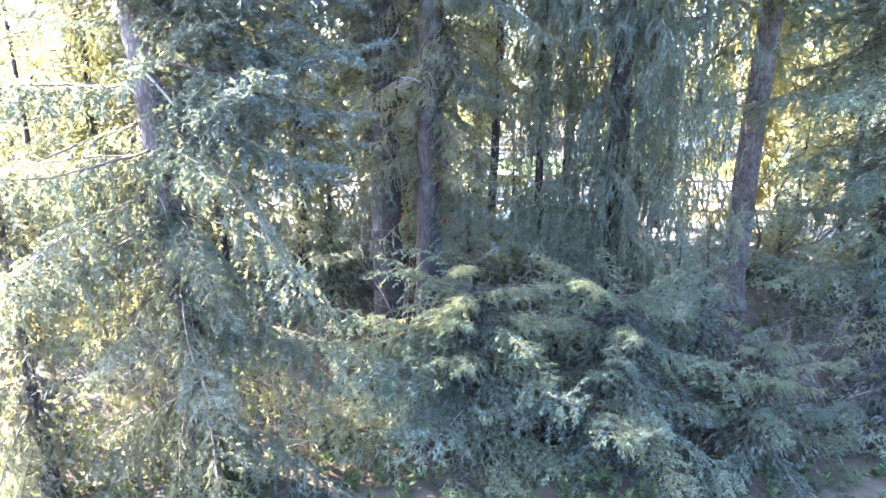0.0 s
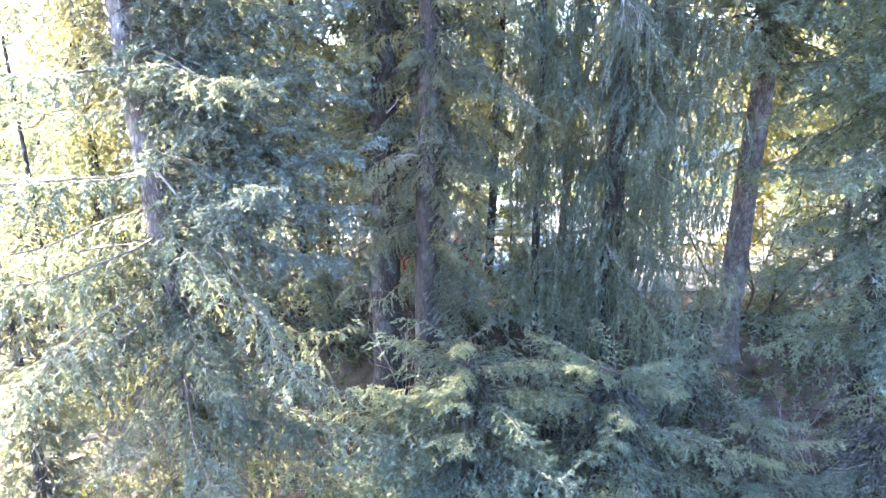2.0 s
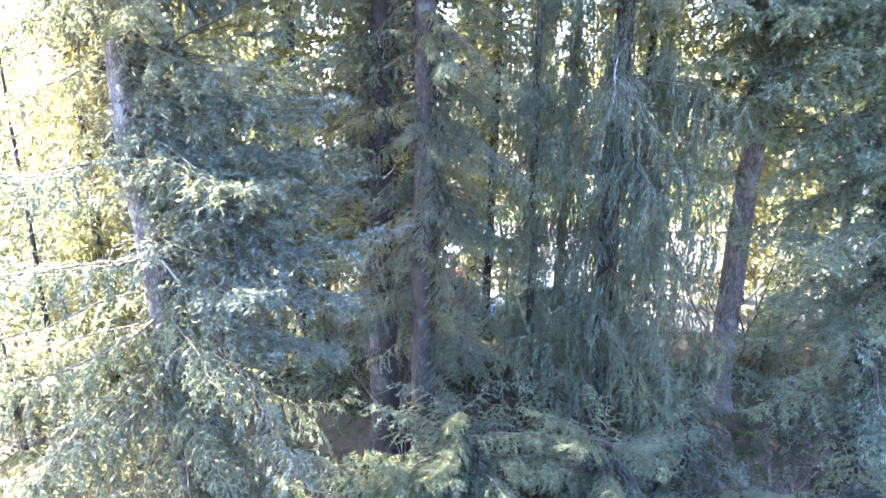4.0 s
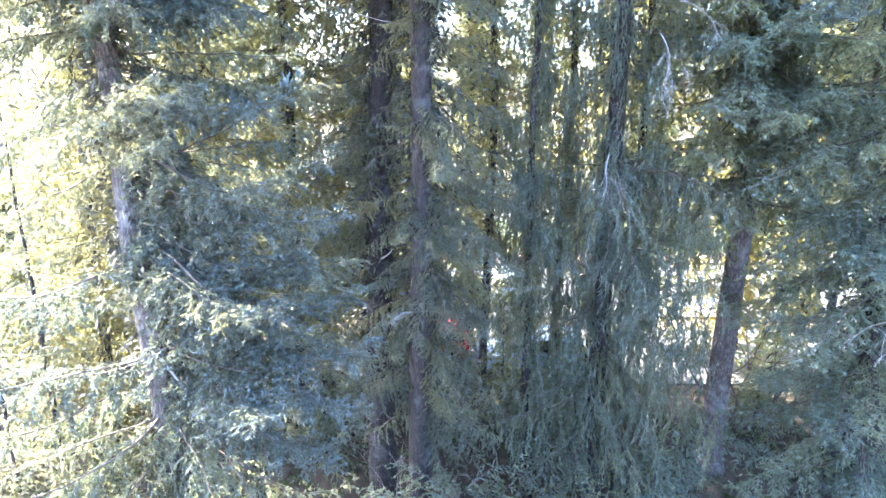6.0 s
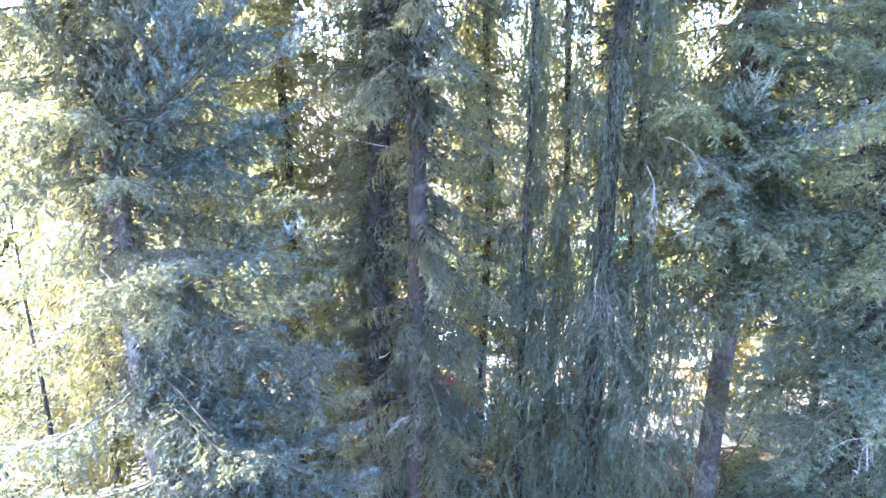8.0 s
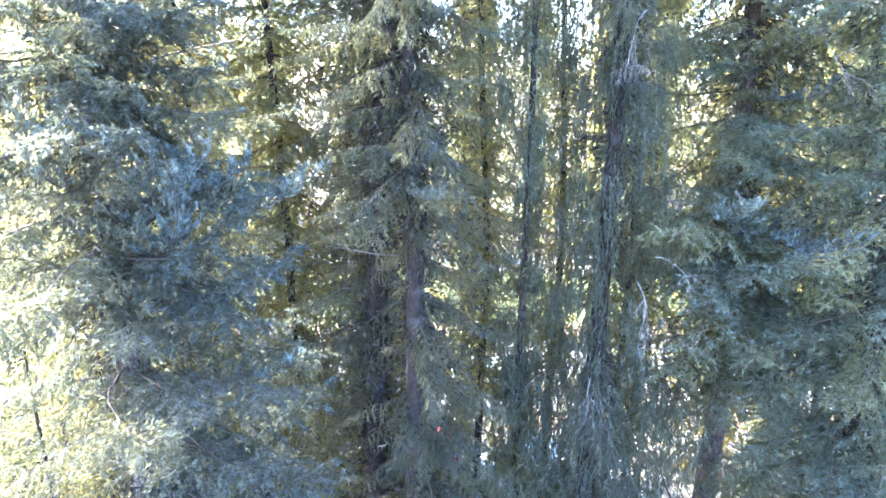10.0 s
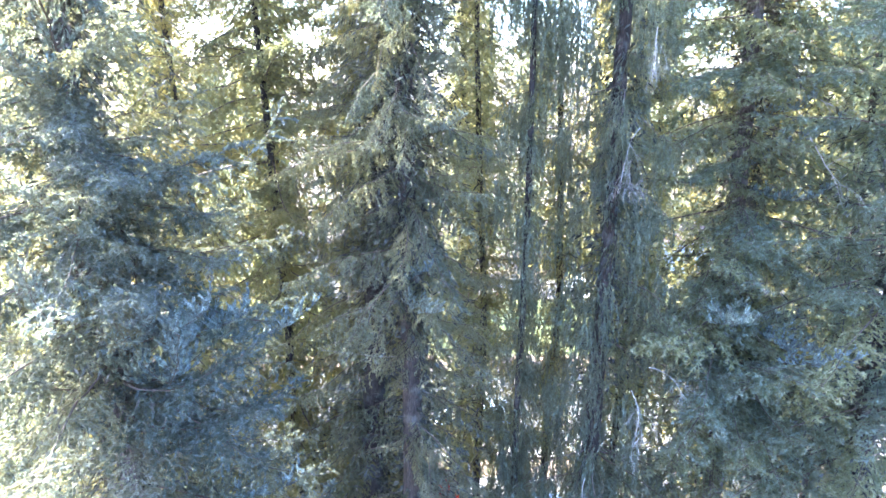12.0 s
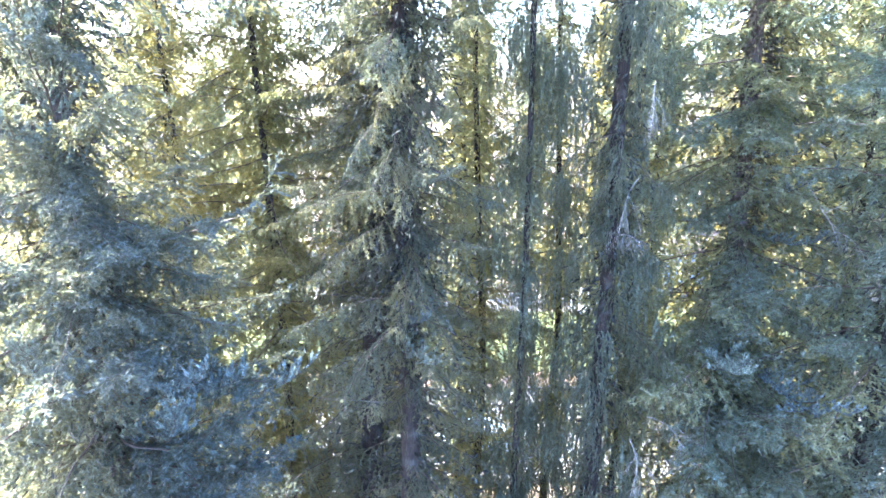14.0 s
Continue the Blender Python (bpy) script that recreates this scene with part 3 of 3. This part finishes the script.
rng = random.Random(77)
# two of the three far crowns use the needles tinted as if sunlit
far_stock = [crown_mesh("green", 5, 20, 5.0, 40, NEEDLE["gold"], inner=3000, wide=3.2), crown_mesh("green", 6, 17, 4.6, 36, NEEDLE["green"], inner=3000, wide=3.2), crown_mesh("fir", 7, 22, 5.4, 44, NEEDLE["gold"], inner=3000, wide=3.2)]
far_trunk, _, _ = trunk_mesh([(0, 0, 0), (0, 0, 17)], 0.3, 0.05, 5, BARK, 8)
for i in range(32):
    x, y = -66 + 4.2 * i + rng.uniform(-2, 2), rng.uniform(48, 80)
    back_tree("sunlit yellow-green tree across the street", x, y, far_trunk, rng.choice(far_stock), rng.uniform(1.05, 1.6), rng.uniform(0, 6.28), "trees across the street")


# ---- the street beyond ----
def box(bm, size, at, bevel=0.0, turn=None):
    m = Matrix.Translation(at) @ (turn or Matrix()) @ Matrix.Diagonal((*size, 1))
    made = bmesh.ops.create_cube(bm, size=1, matrix=m)["verts"]
    if bevel:
        edges = list({e for v in made for e in v.link_edges})
        bmesh.ops.bevel(bm, geom=edges, offset=bevel, segments=2, affect="EDGES")
    return made


def part(name, bm, mat, parent=None, label=""):
    me = bpy.data.meshes.new(name)
    bm.to_mesh(me)
    bm.free()
    me.materials.append(mat)
    ob = new(name, me)
    ob.parent = parent
    return tagged(ob, label) if label else ob


def boxed(name, size, at, mat, parent=None, bevel=0.0, label="", turn=None):
    bm = bmesh.new()
    box(bm, size, at, bevel, turn)
    return part(name, bm, mat, parent, label)


def prism(name, outline, x0, x1, mat, parent, bevel=0.0):
    """A solid from an outline in y and z, drawn out along x."""
    bm = bmesh.new()
    face = bm.faces.new([bm.verts.new((x0, y, z)) for y, z in outline])
    out = bmesh.ops.extrude_face_region(bm, geom=[face])["geom"]
    bmesh.ops.translate(bm, vec=(x1 - x0, 0, 0), verts=[g for g in out if isinstance(g, bmesh.types.BMVert)])
    bmesh.ops.recalc_face_normals(bm, faces=bm.faces)
    if bevel:
        bmesh.ops.bevel(bm, geom=list(bm.edges), offset=bevel, segments=2, affect="EDGES")
    return part(name, bm, mat, parent)


STREET = 2.8
CONCRETE = plain_mat("sunlit_concrete", (0.1, 0.095, 0.092), (0.16, 0.152, 0.147), 2.5, 0.85, 0, 0.2)
ASPHALT = plain_mat("asphalt", (0.05, 0.049, 0.049), (0.085, 0.083, 0.083), 4, 0.9, 0, 0.3)
GRASS = plain_mat("lawn_grass", (0.06, 0.08, 0.025), (0.13, 0.145, 0.045), 1.5, 0.9, 0, 0.8, 0.05)
MULCH = plain_mat("bark_mulch", (0.1, 0.065, 0.045), (0.24, 0.17, 0.12), 6, 0.95, 0, 0.8, 0.04)
SIDING = plain_mat("pale_blue_siding", (0.42, 0.5, 0.6), (0.52, 0.6, 0.7), 6, 0.6, 0, 0.1)
ROOF = plain_mat("brown_shingle", (0.16, 0.12, 0.1), (0.28, 0.22, 0.19), 8, 0.9, 0, 0.6, 0.02)
WHITE = plain_mat("white_trim", (0.72, 0.72, 0.7), (0.82, 0.82, 0.8), 9, 0.5, 0, 0.0)
GLASS = plain_mat("dark_window_glass", (0.02, 0.025, 0.03), (0.05, 0.06, 0.07), 2, 0.08, 0, 0.0)
RUBBER = plain_mat("tyre_rubber", (0.015, 0.015, 0.015), (0.03, 0.03, 0.03), 20, 0.8, 0, 0.2)
CHROME = plain_mat("wheel_metal", (0.5, 0.5, 0.52), (0.65, 0.65, 0.66), 10, 0.3, 0.9, 0.0)
LAMP_RED = plain_mat("tail_lamp", (0.3, 0.01, 0.01), (0.45, 0.02, 0.02), 10, 0.2, 0, 0.0)
LAMP = plain_mat("head_lamp", (0.7, 0.7, 0.7), (0.85, 0.85, 0.85), 10, 0.1, 0, 0.0)

tagged(boxed("lawn", (150, 11.6, 0.04), (0, 46.1, STREET + 0.02), GRASS), "sunlit yellow-green lawn beside the street", "lawn", kind="structure")
tagged(boxed("road", (150, 8.0, 0.03), (0, 33.6, STREET + 0.015), ASPHALT), "grey asphalt street behind the trees", "road", kind="structure")
tagged(boxed("pavement", (150, 1.6, 0.14), (0, 28.9, STREET + 0.07), CONCRETE, None, 0.02), "pale concrete pavement with a kerb", "pavement", kind="structure")
tagged(boxed("pavement", (26.0, 5.4, 0.06), (9.6, 23.9, STREET + 0.03), CONCRETE, None, 0.01), "bright concrete parking place behind the trees", "parking place", kind="structure")
tagged(boxed("kerb", (150, 0.2, 0.16), (0, 37.72, STREET + 0.08), CONCRETE, None, 0.03), "pale concrete kerb on the far side of the street", "kerb", kind="structure")
tagged(boxed("planting_strip", (150, 2.4, 0.1), (0, 39.05, STREET + 0.05), MULCH, None, 0.02), "strip of brown bark mulch along the street", "mulch", kind="structure")
tagged(boxed("road", (60, 6.0, 0.03), (14, 55.0, STREET + 0.015), CONCRETE), "bright paved yard where cars are parked", "road", kind="structure")


def car(label, colour, at, turn):
    """A parked estate car, along +y: body, cabin glass, wheels and lamps."""
    paint = plain_mat(colour[0] + "_paint", colour[1], tuple(c * 1.1 for c in colour[1]), 3, 0.25, 0.0, 0.0)
    ob = tagged(new("car"), label, "car", "parked cars")
    prism("body", ((-2.2, 0.35), (2.2, 0.35), (2.25, 0.75), (1.2, 0.98), (-2.2, 1.0)), -0.9, 0.9, paint, ob, 0.06)
    prism("cabin", ((-2.05, 0.98), (1.2, 0.98), (0.45, 1.5), (-1.75, 1.52)), -0.78, 0.78, GLASS, ob, 0.05)
    prism("roof", ((-1.8, 1.49), (0.5, 1.49), (0.4, 1.56), (-1.7, 1.57)), -0.76, 0.76, paint, ob, 0.02)
    for sx in (-1, 1):
        for y in (-1.4, 1.4):
            bm = bmesh.new()
            bmesh.ops.create_cone(bm, cap_ends=True, segments=20, radius1=0.34, radius2=0.34, depth=0.22, matrix=Matrix.Translation((sx * 0.82, y, 0.34)) @ pose(0, 0, 0, 0, 90, 0))
            wheel = part("wheel", bm, RUBBER, ob)
            bm = bmesh.new()
            bmesh.ops.create_cone(bm, cap_ends=True, segments=16, radius1=0.2, radius2=0.18, depth=0.05, matrix=Matrix.Translation((sx * 0.93, y, 0.34)) @ pose(0, 0, 0, 0, 90, 0))
            part("rim", bm, CHROME, wheel)
        boxed("headlight", (0.34, 0.06, 0.14), (sx * 0.66, 2.22, 0.72), LAMP, ob, 0.02)
        boxed("tail_light", (0.2, 0.06, 0.22), (sx * 0.74, -2.2, 0.85), LAMP_RED, ob, 0.02)
    ob.matrix_basis = pose(*at, 0, 0, turn)


car("white car parked on the bright yard beyond the lawn", ("white", (0.75, 0.76, 0.78)), (13.4, 52.4, STREET + 0.03), 170)
car("teal car parked on the bright yard", ("teal", (0.08, 0.3, 0.36)), (16.4, 54.0, STREET + 0.03), 165)
car("red car parked behind the trunks", ("red", (0.5, 0.02, 0.02)), (-0.9, 23.6, STREET + 0.06), 90)
car("pale blue car parked behind the trunks", ("pale_blue", (0.42, 0.53, 0.68)), (3.9, 22.6, STREET + 0.06), 90)
car("light blue car parked at the kerb of the street", ("light_blue", (0.5, 0.6, 0.72)), (2.4, 30.8, STREET + 0.03), 90)


def house(label, x0, x1, y0, y1, eave, ridge, wall, windows):
    """A house with a ridge along x: walls, two roof slopes, gutter and windows towards the wood."""
    ob = tagged(new("house"), label, "house")
    ob.location = ((x0 + x1) / 2, (y0 + y1) / 2, STREET)
    w, d, e, r = (x1 - x0) / 2, (y1 - y0) / 2, eave - STREET, ridge - STREET
    prism("wall", ((-d, -0.1), (d, -0.1), (d, e), (0, r), (-d, e)), -w, w, wall, ob)
    slope = math.hypot(d + 0.4, r - e)
    for s in (-1, 1):
        ang = math.degrees(math.atan2(r - e, d))
        boxed("roof", (2 * w + 0.8, slope, 0.12), (0, s * (d + 0.3) / 2, (e + r) / 2 + 0.02), ROOF, ob, 0.02, turn=pose(0, 0, 0, -s * ang, 0, 0))
    boxed("gutter", (2 * w + 0.8, 0.14, 0.14), (0, -d - 0.36, e - 0.12), WHITE, ob, 0.03, "white gutter")
    for x in windows:
        pane = boxed("window", (1.2, 0.06, 1.1), (x, -d - 0.02, min(1.7, e - 0.75)), GLASS, ob)
        for dx, sx, sz, dz in ((0, 1.36, 0.1, 0.58), (0, 1.36, 0.1, -0.58), (-0.63, 0.1, 1.1, 0), (0.63, 0.1, 1.1, 0), (0, 0.05, 1.1, 0)):
            boxed("frame", (sx, 0.1, sz), (x + dx, -d - 0.04, min(1.7, e - 0.75) + dz), WHITE, pane)


house("pale house with a low roof beyond the parked cars", 17.5, 30.0, 60.0, 69.0, 6.2, 8.6, SIDING, (-4, -1, 2.5))


# ---- bare and dead wood ----
def bare_lines(rng, start, way, length, radius, depth, pull, wobble=0.9, fork=3):
    """Bare twigs by repeated forking: a list of (points, radii)."""
    n = max(3, int(length / 0.12))
    line = bent(rng, start, unit(np.array(way, float)), length, n, pull, wobble)
    out = [(line, np.linspace(radius, radius * 0.35, n + 1))]
    if depth:
        for _ in range(fork):
            f = rng.uniform(0.25, 0.98)
            i = min(int(f * n), n - 1)
            d = unit(line[i + 1] - line[i])
            side = unit(d + rng.normal(0, 0.75, 3))
            out += bare_lines(rng, line[i], side, length * rng.uniform(0.35, 0.65), radius * 0.45, depth - 1, pull, wobble, fork)
    return out


def bare_mesh(name, rng, start, way, length, radius, depth, pull, mat, wobble=0.9, fork=3, stems=1, spread=0.5):
    lines = []
    for _ in range(stems):
        w = np.array(way, float) + rng.normal(0, spread, 3) * (stems > 1)
        lines += bare_lines(rng, start, w, length * rng.uniform(0.8, 1.1), radius, depth, pull, wobble, fork)
    return mesh_of(name, *tubes(lines, 4), mat, True)


def dead_branch(tree, start, way, length, radius, depth, pull, seed, fork=3, wobble=0.9, label="bleached dead branch"):
    ob = new("dead_branch", bare_mesh("dead_branch", np.random.default_rng(seed), (0, 0, 0), way, length, radius, depth, pull, DEAD, wobble, fork))
    ob.parent, ob.location = tree, Vector(start) - tree.location
    return tagged(ob, label)


dead_branch(spruce_a, (-5.45, 11.1, 8.9), (1, -0.5, -0.9), 2.6, 0.035, 1, (0, 0, -0.35), 2, 2, 0.4)
dead_branch(spruce_a, (-5.3, 10.9, 6.6), (0.7, -0.6, -0.4), 1.5, 0.012, 3, (0, 0, -1.5), 3, 4)
dead_branch(spruce_c, (-1.35, 15.1, 9.6), (0.75, -0.6, 0.5), 0.8, 0.03, 0, (0, 0, 0.2), 4)
dead_branch(spruce_b, (-0.5, 13.7, 8.7), (-0.6, -0.8, 0.1), 1.3, 0.014, 3, (0, 0, 0.2), 5, 4)
dead_branch(spruce_b, (-0.6, 14.4, 15.2), (-1, -0.25, 0.02), 2.0, 0.011, 2, (0, 0, 0.02), 6, 3, 0.3)
dead_branch(weeping, (4.7, 13.3, 14.9), (0.3, -0.5, -0.4), 1.5, 0.01, 3, (0, 0, -2.8), 7, 6)
dead_branch(weeping, (3.9, 13.6, 12.4), (-0.1, -0.3, -0.9), 1.6, 0.009, 3, (0, 0, -2.5), 8, 5)
dead_branch(weeping, (4.7, 14.2, 20.6), (-0.8, -0.6, -0.1), 1.5, 0.01, 3, (0, 0, -2.2), 9, 5)
dead_branch(weeping, (4.8, 14.0, 22.6), (-0.3, -0.7, -0.3), 1.5, 0.009, 3, (0, 0, -2.6), 10, 5)
dead_branch(weeping, (5.0, 13.2, 15.5), (1, -0.1, 0.1), 1.6, 0.009, 3, (0, 0, -1.6), 11, 4)
dead_branch(fir_right, (9.6, 12.3, 10.2), (0.0, -0.1, -1), 2.2, 0.024, 3, (0, 0, -0.8), 12, 4)
dead_branch(fir_tall, (8.9, 15.2, 20.4), (0.3, -0.4, -0.9), 1.8, 0.018, 3, (0, 0, -0.9), 13, 4)
dead_branch(fir_tall, (8.7, 16.6, 21.5), (1, -0.6, 0.1), 2.4, 0.02, 2, (0, 0, -0.3), 14, 3)
dead_branch(fir_tall, (8.8, 16.5, 12.2), (0.9, -0.4, 0.3), 1.7, 0.025, 2, (0, 0, 0.1), 15, 3)


def shrub(label, at, height, stems, seed, mat, spread=0.5, radius=0.02, depth=3, fork=4, pull=(0, 0, 0.25)):
    x, y = at
    ob = new("bare_shrub", bare_mesh("bare_shrub", np.random.default_rng(seed), (0, 0, 0), (0, 0, 1), height, radius, depth, pull, mat, 0.5, fork, stems, spread))
    ob.location = (x, y, ground_z(x, y) - 0.05)
    return tagged(ob, label, "shrub", "bare shrubs")


PALE_TWIG = plain_mat("pale_twigs", (0.24, 0.2, 0.18), (0.42, 0.36, 0.33), 30)
for n, (x, y, h) in enumerate(((8.0, 12.2, 2.6), (9.3, 12.9, 2.4), (8.7, 11.4, 2.2), (7.2, 13.0, 2.8))):
    shrub("leafless shrub with a haze of pale pinkish twigs", (x, y), h, 7, 1 + n, PALE_TWIG, 0.6, 0.006, 3, 4)
shrub("small leafless shrub of grey twigs between trunks", (-0.95, 15.0), 3.2, 6, 13, PALE_TWIG, 0.25, 0.012)
shrub("dark leafless tree with several curving stems", (9.9, 18.4), 4.6, 6, 14, TWIG, 0.45, 0.055, 2, 4)
shrub("leafless brown shrub in the sun", (-9.2, 11.4), 1.8, 9, 15, PALE_TWIG, 0.6, 0.01)
shrub("leafless brown shrub in the sun", (-7.9, 12.2), 1.6, 9, 16, PALE_TWIG, 0.6, 0.01)


# ---- undergrowth: broad-leaved evergreen plants on the floor ----
LEAF = needle_mat("undergrowth_leaf", (0.04, 0.07, 0.035), (0.1, 0.14, 0.07), (0.25, 0.32, 0.08), 0.35, 0.3)
rng_u = np.random.default_rng(91)
count = 1500
ux, uy = rng_u.uniform(-11, 13, count), 9.0 + 10.0 * rng_u.random(count) ** 1.2
stem_a = np.array([(x, y, ground_z(x, y)) for x, y in zip(ux, uy)])
clump = np.array([0.25 + 0.75 * max(0.0, noise.noise((x * 0.5, y * 0.5, 9)) + 0.3) for x, y in zip(ux, uy)])
stem_b = stem_a + np.stack([rng_u.normal(0, 0.18, count), rng_u.normal(0, 0.18, count), 0.75 * clump], 1)
uv, uf = blades(rng_u, stem_a, stem_b, 26, 0.17, 0.075, 0.75)
tagged(new("undergrowth", mesh_of("undergrowth", uv, uf, LEAF)), "dark leafy undergrowth covering the forest floor", "plants", kind="stuff")

# ---- twigs and cones strewn on the floor ----
count = 1400
ux, uy = rng_u.uniform(-9, 12, count), rng_u.uniform(8.0, 16.0, count)
way = rng_u.uniform(0, 6.28, count)
half = rng_u.uniform(0.06, 0.35, count)
lines = []
for x, y, a, h in zip(ux, uy, way, half):
    z = ground_z(x, y) + 0.02
    lines.append((((x - h * math.cos(a), y - h * math.sin(a), z), (x, y, z + 0.02), (x + h * math.cos(a), y + h * math.sin(a), z + 0.01)), (0.006, 0.008, 0.004)))
tagged(new("twig_litter", mesh_of("twig_litter", *tubes(lines, 3), TWIG)), "brown twigs strewn over the forest floor", "twigs", kind="stuff")


# ---- fallen wood on the floor ----
for i in range(9):
    rng_b = np.random.default_rng(300 + i)
    x, y = rng_b.uniform(-4.5, -1.5), rng_b.uniform(10.5, 13.0)
    a = rng_b.uniform(0, 6.28)
    ob = new("fallen_branch", bare_mesh("fallen_branch", rng_b, (0, 0, 0), (math.cos(a), math.sin(a), 0.05), 1.6, 0.02, 2, (0, 0, 0), DEAD if i % 2 else TWIG, 0.3, 3))
    ob.location = (x, y, ground_z(x, y) + 0.06)
    tagged(ob, "weathered fallen branch on the forest floor", "branch", "fallen branches")
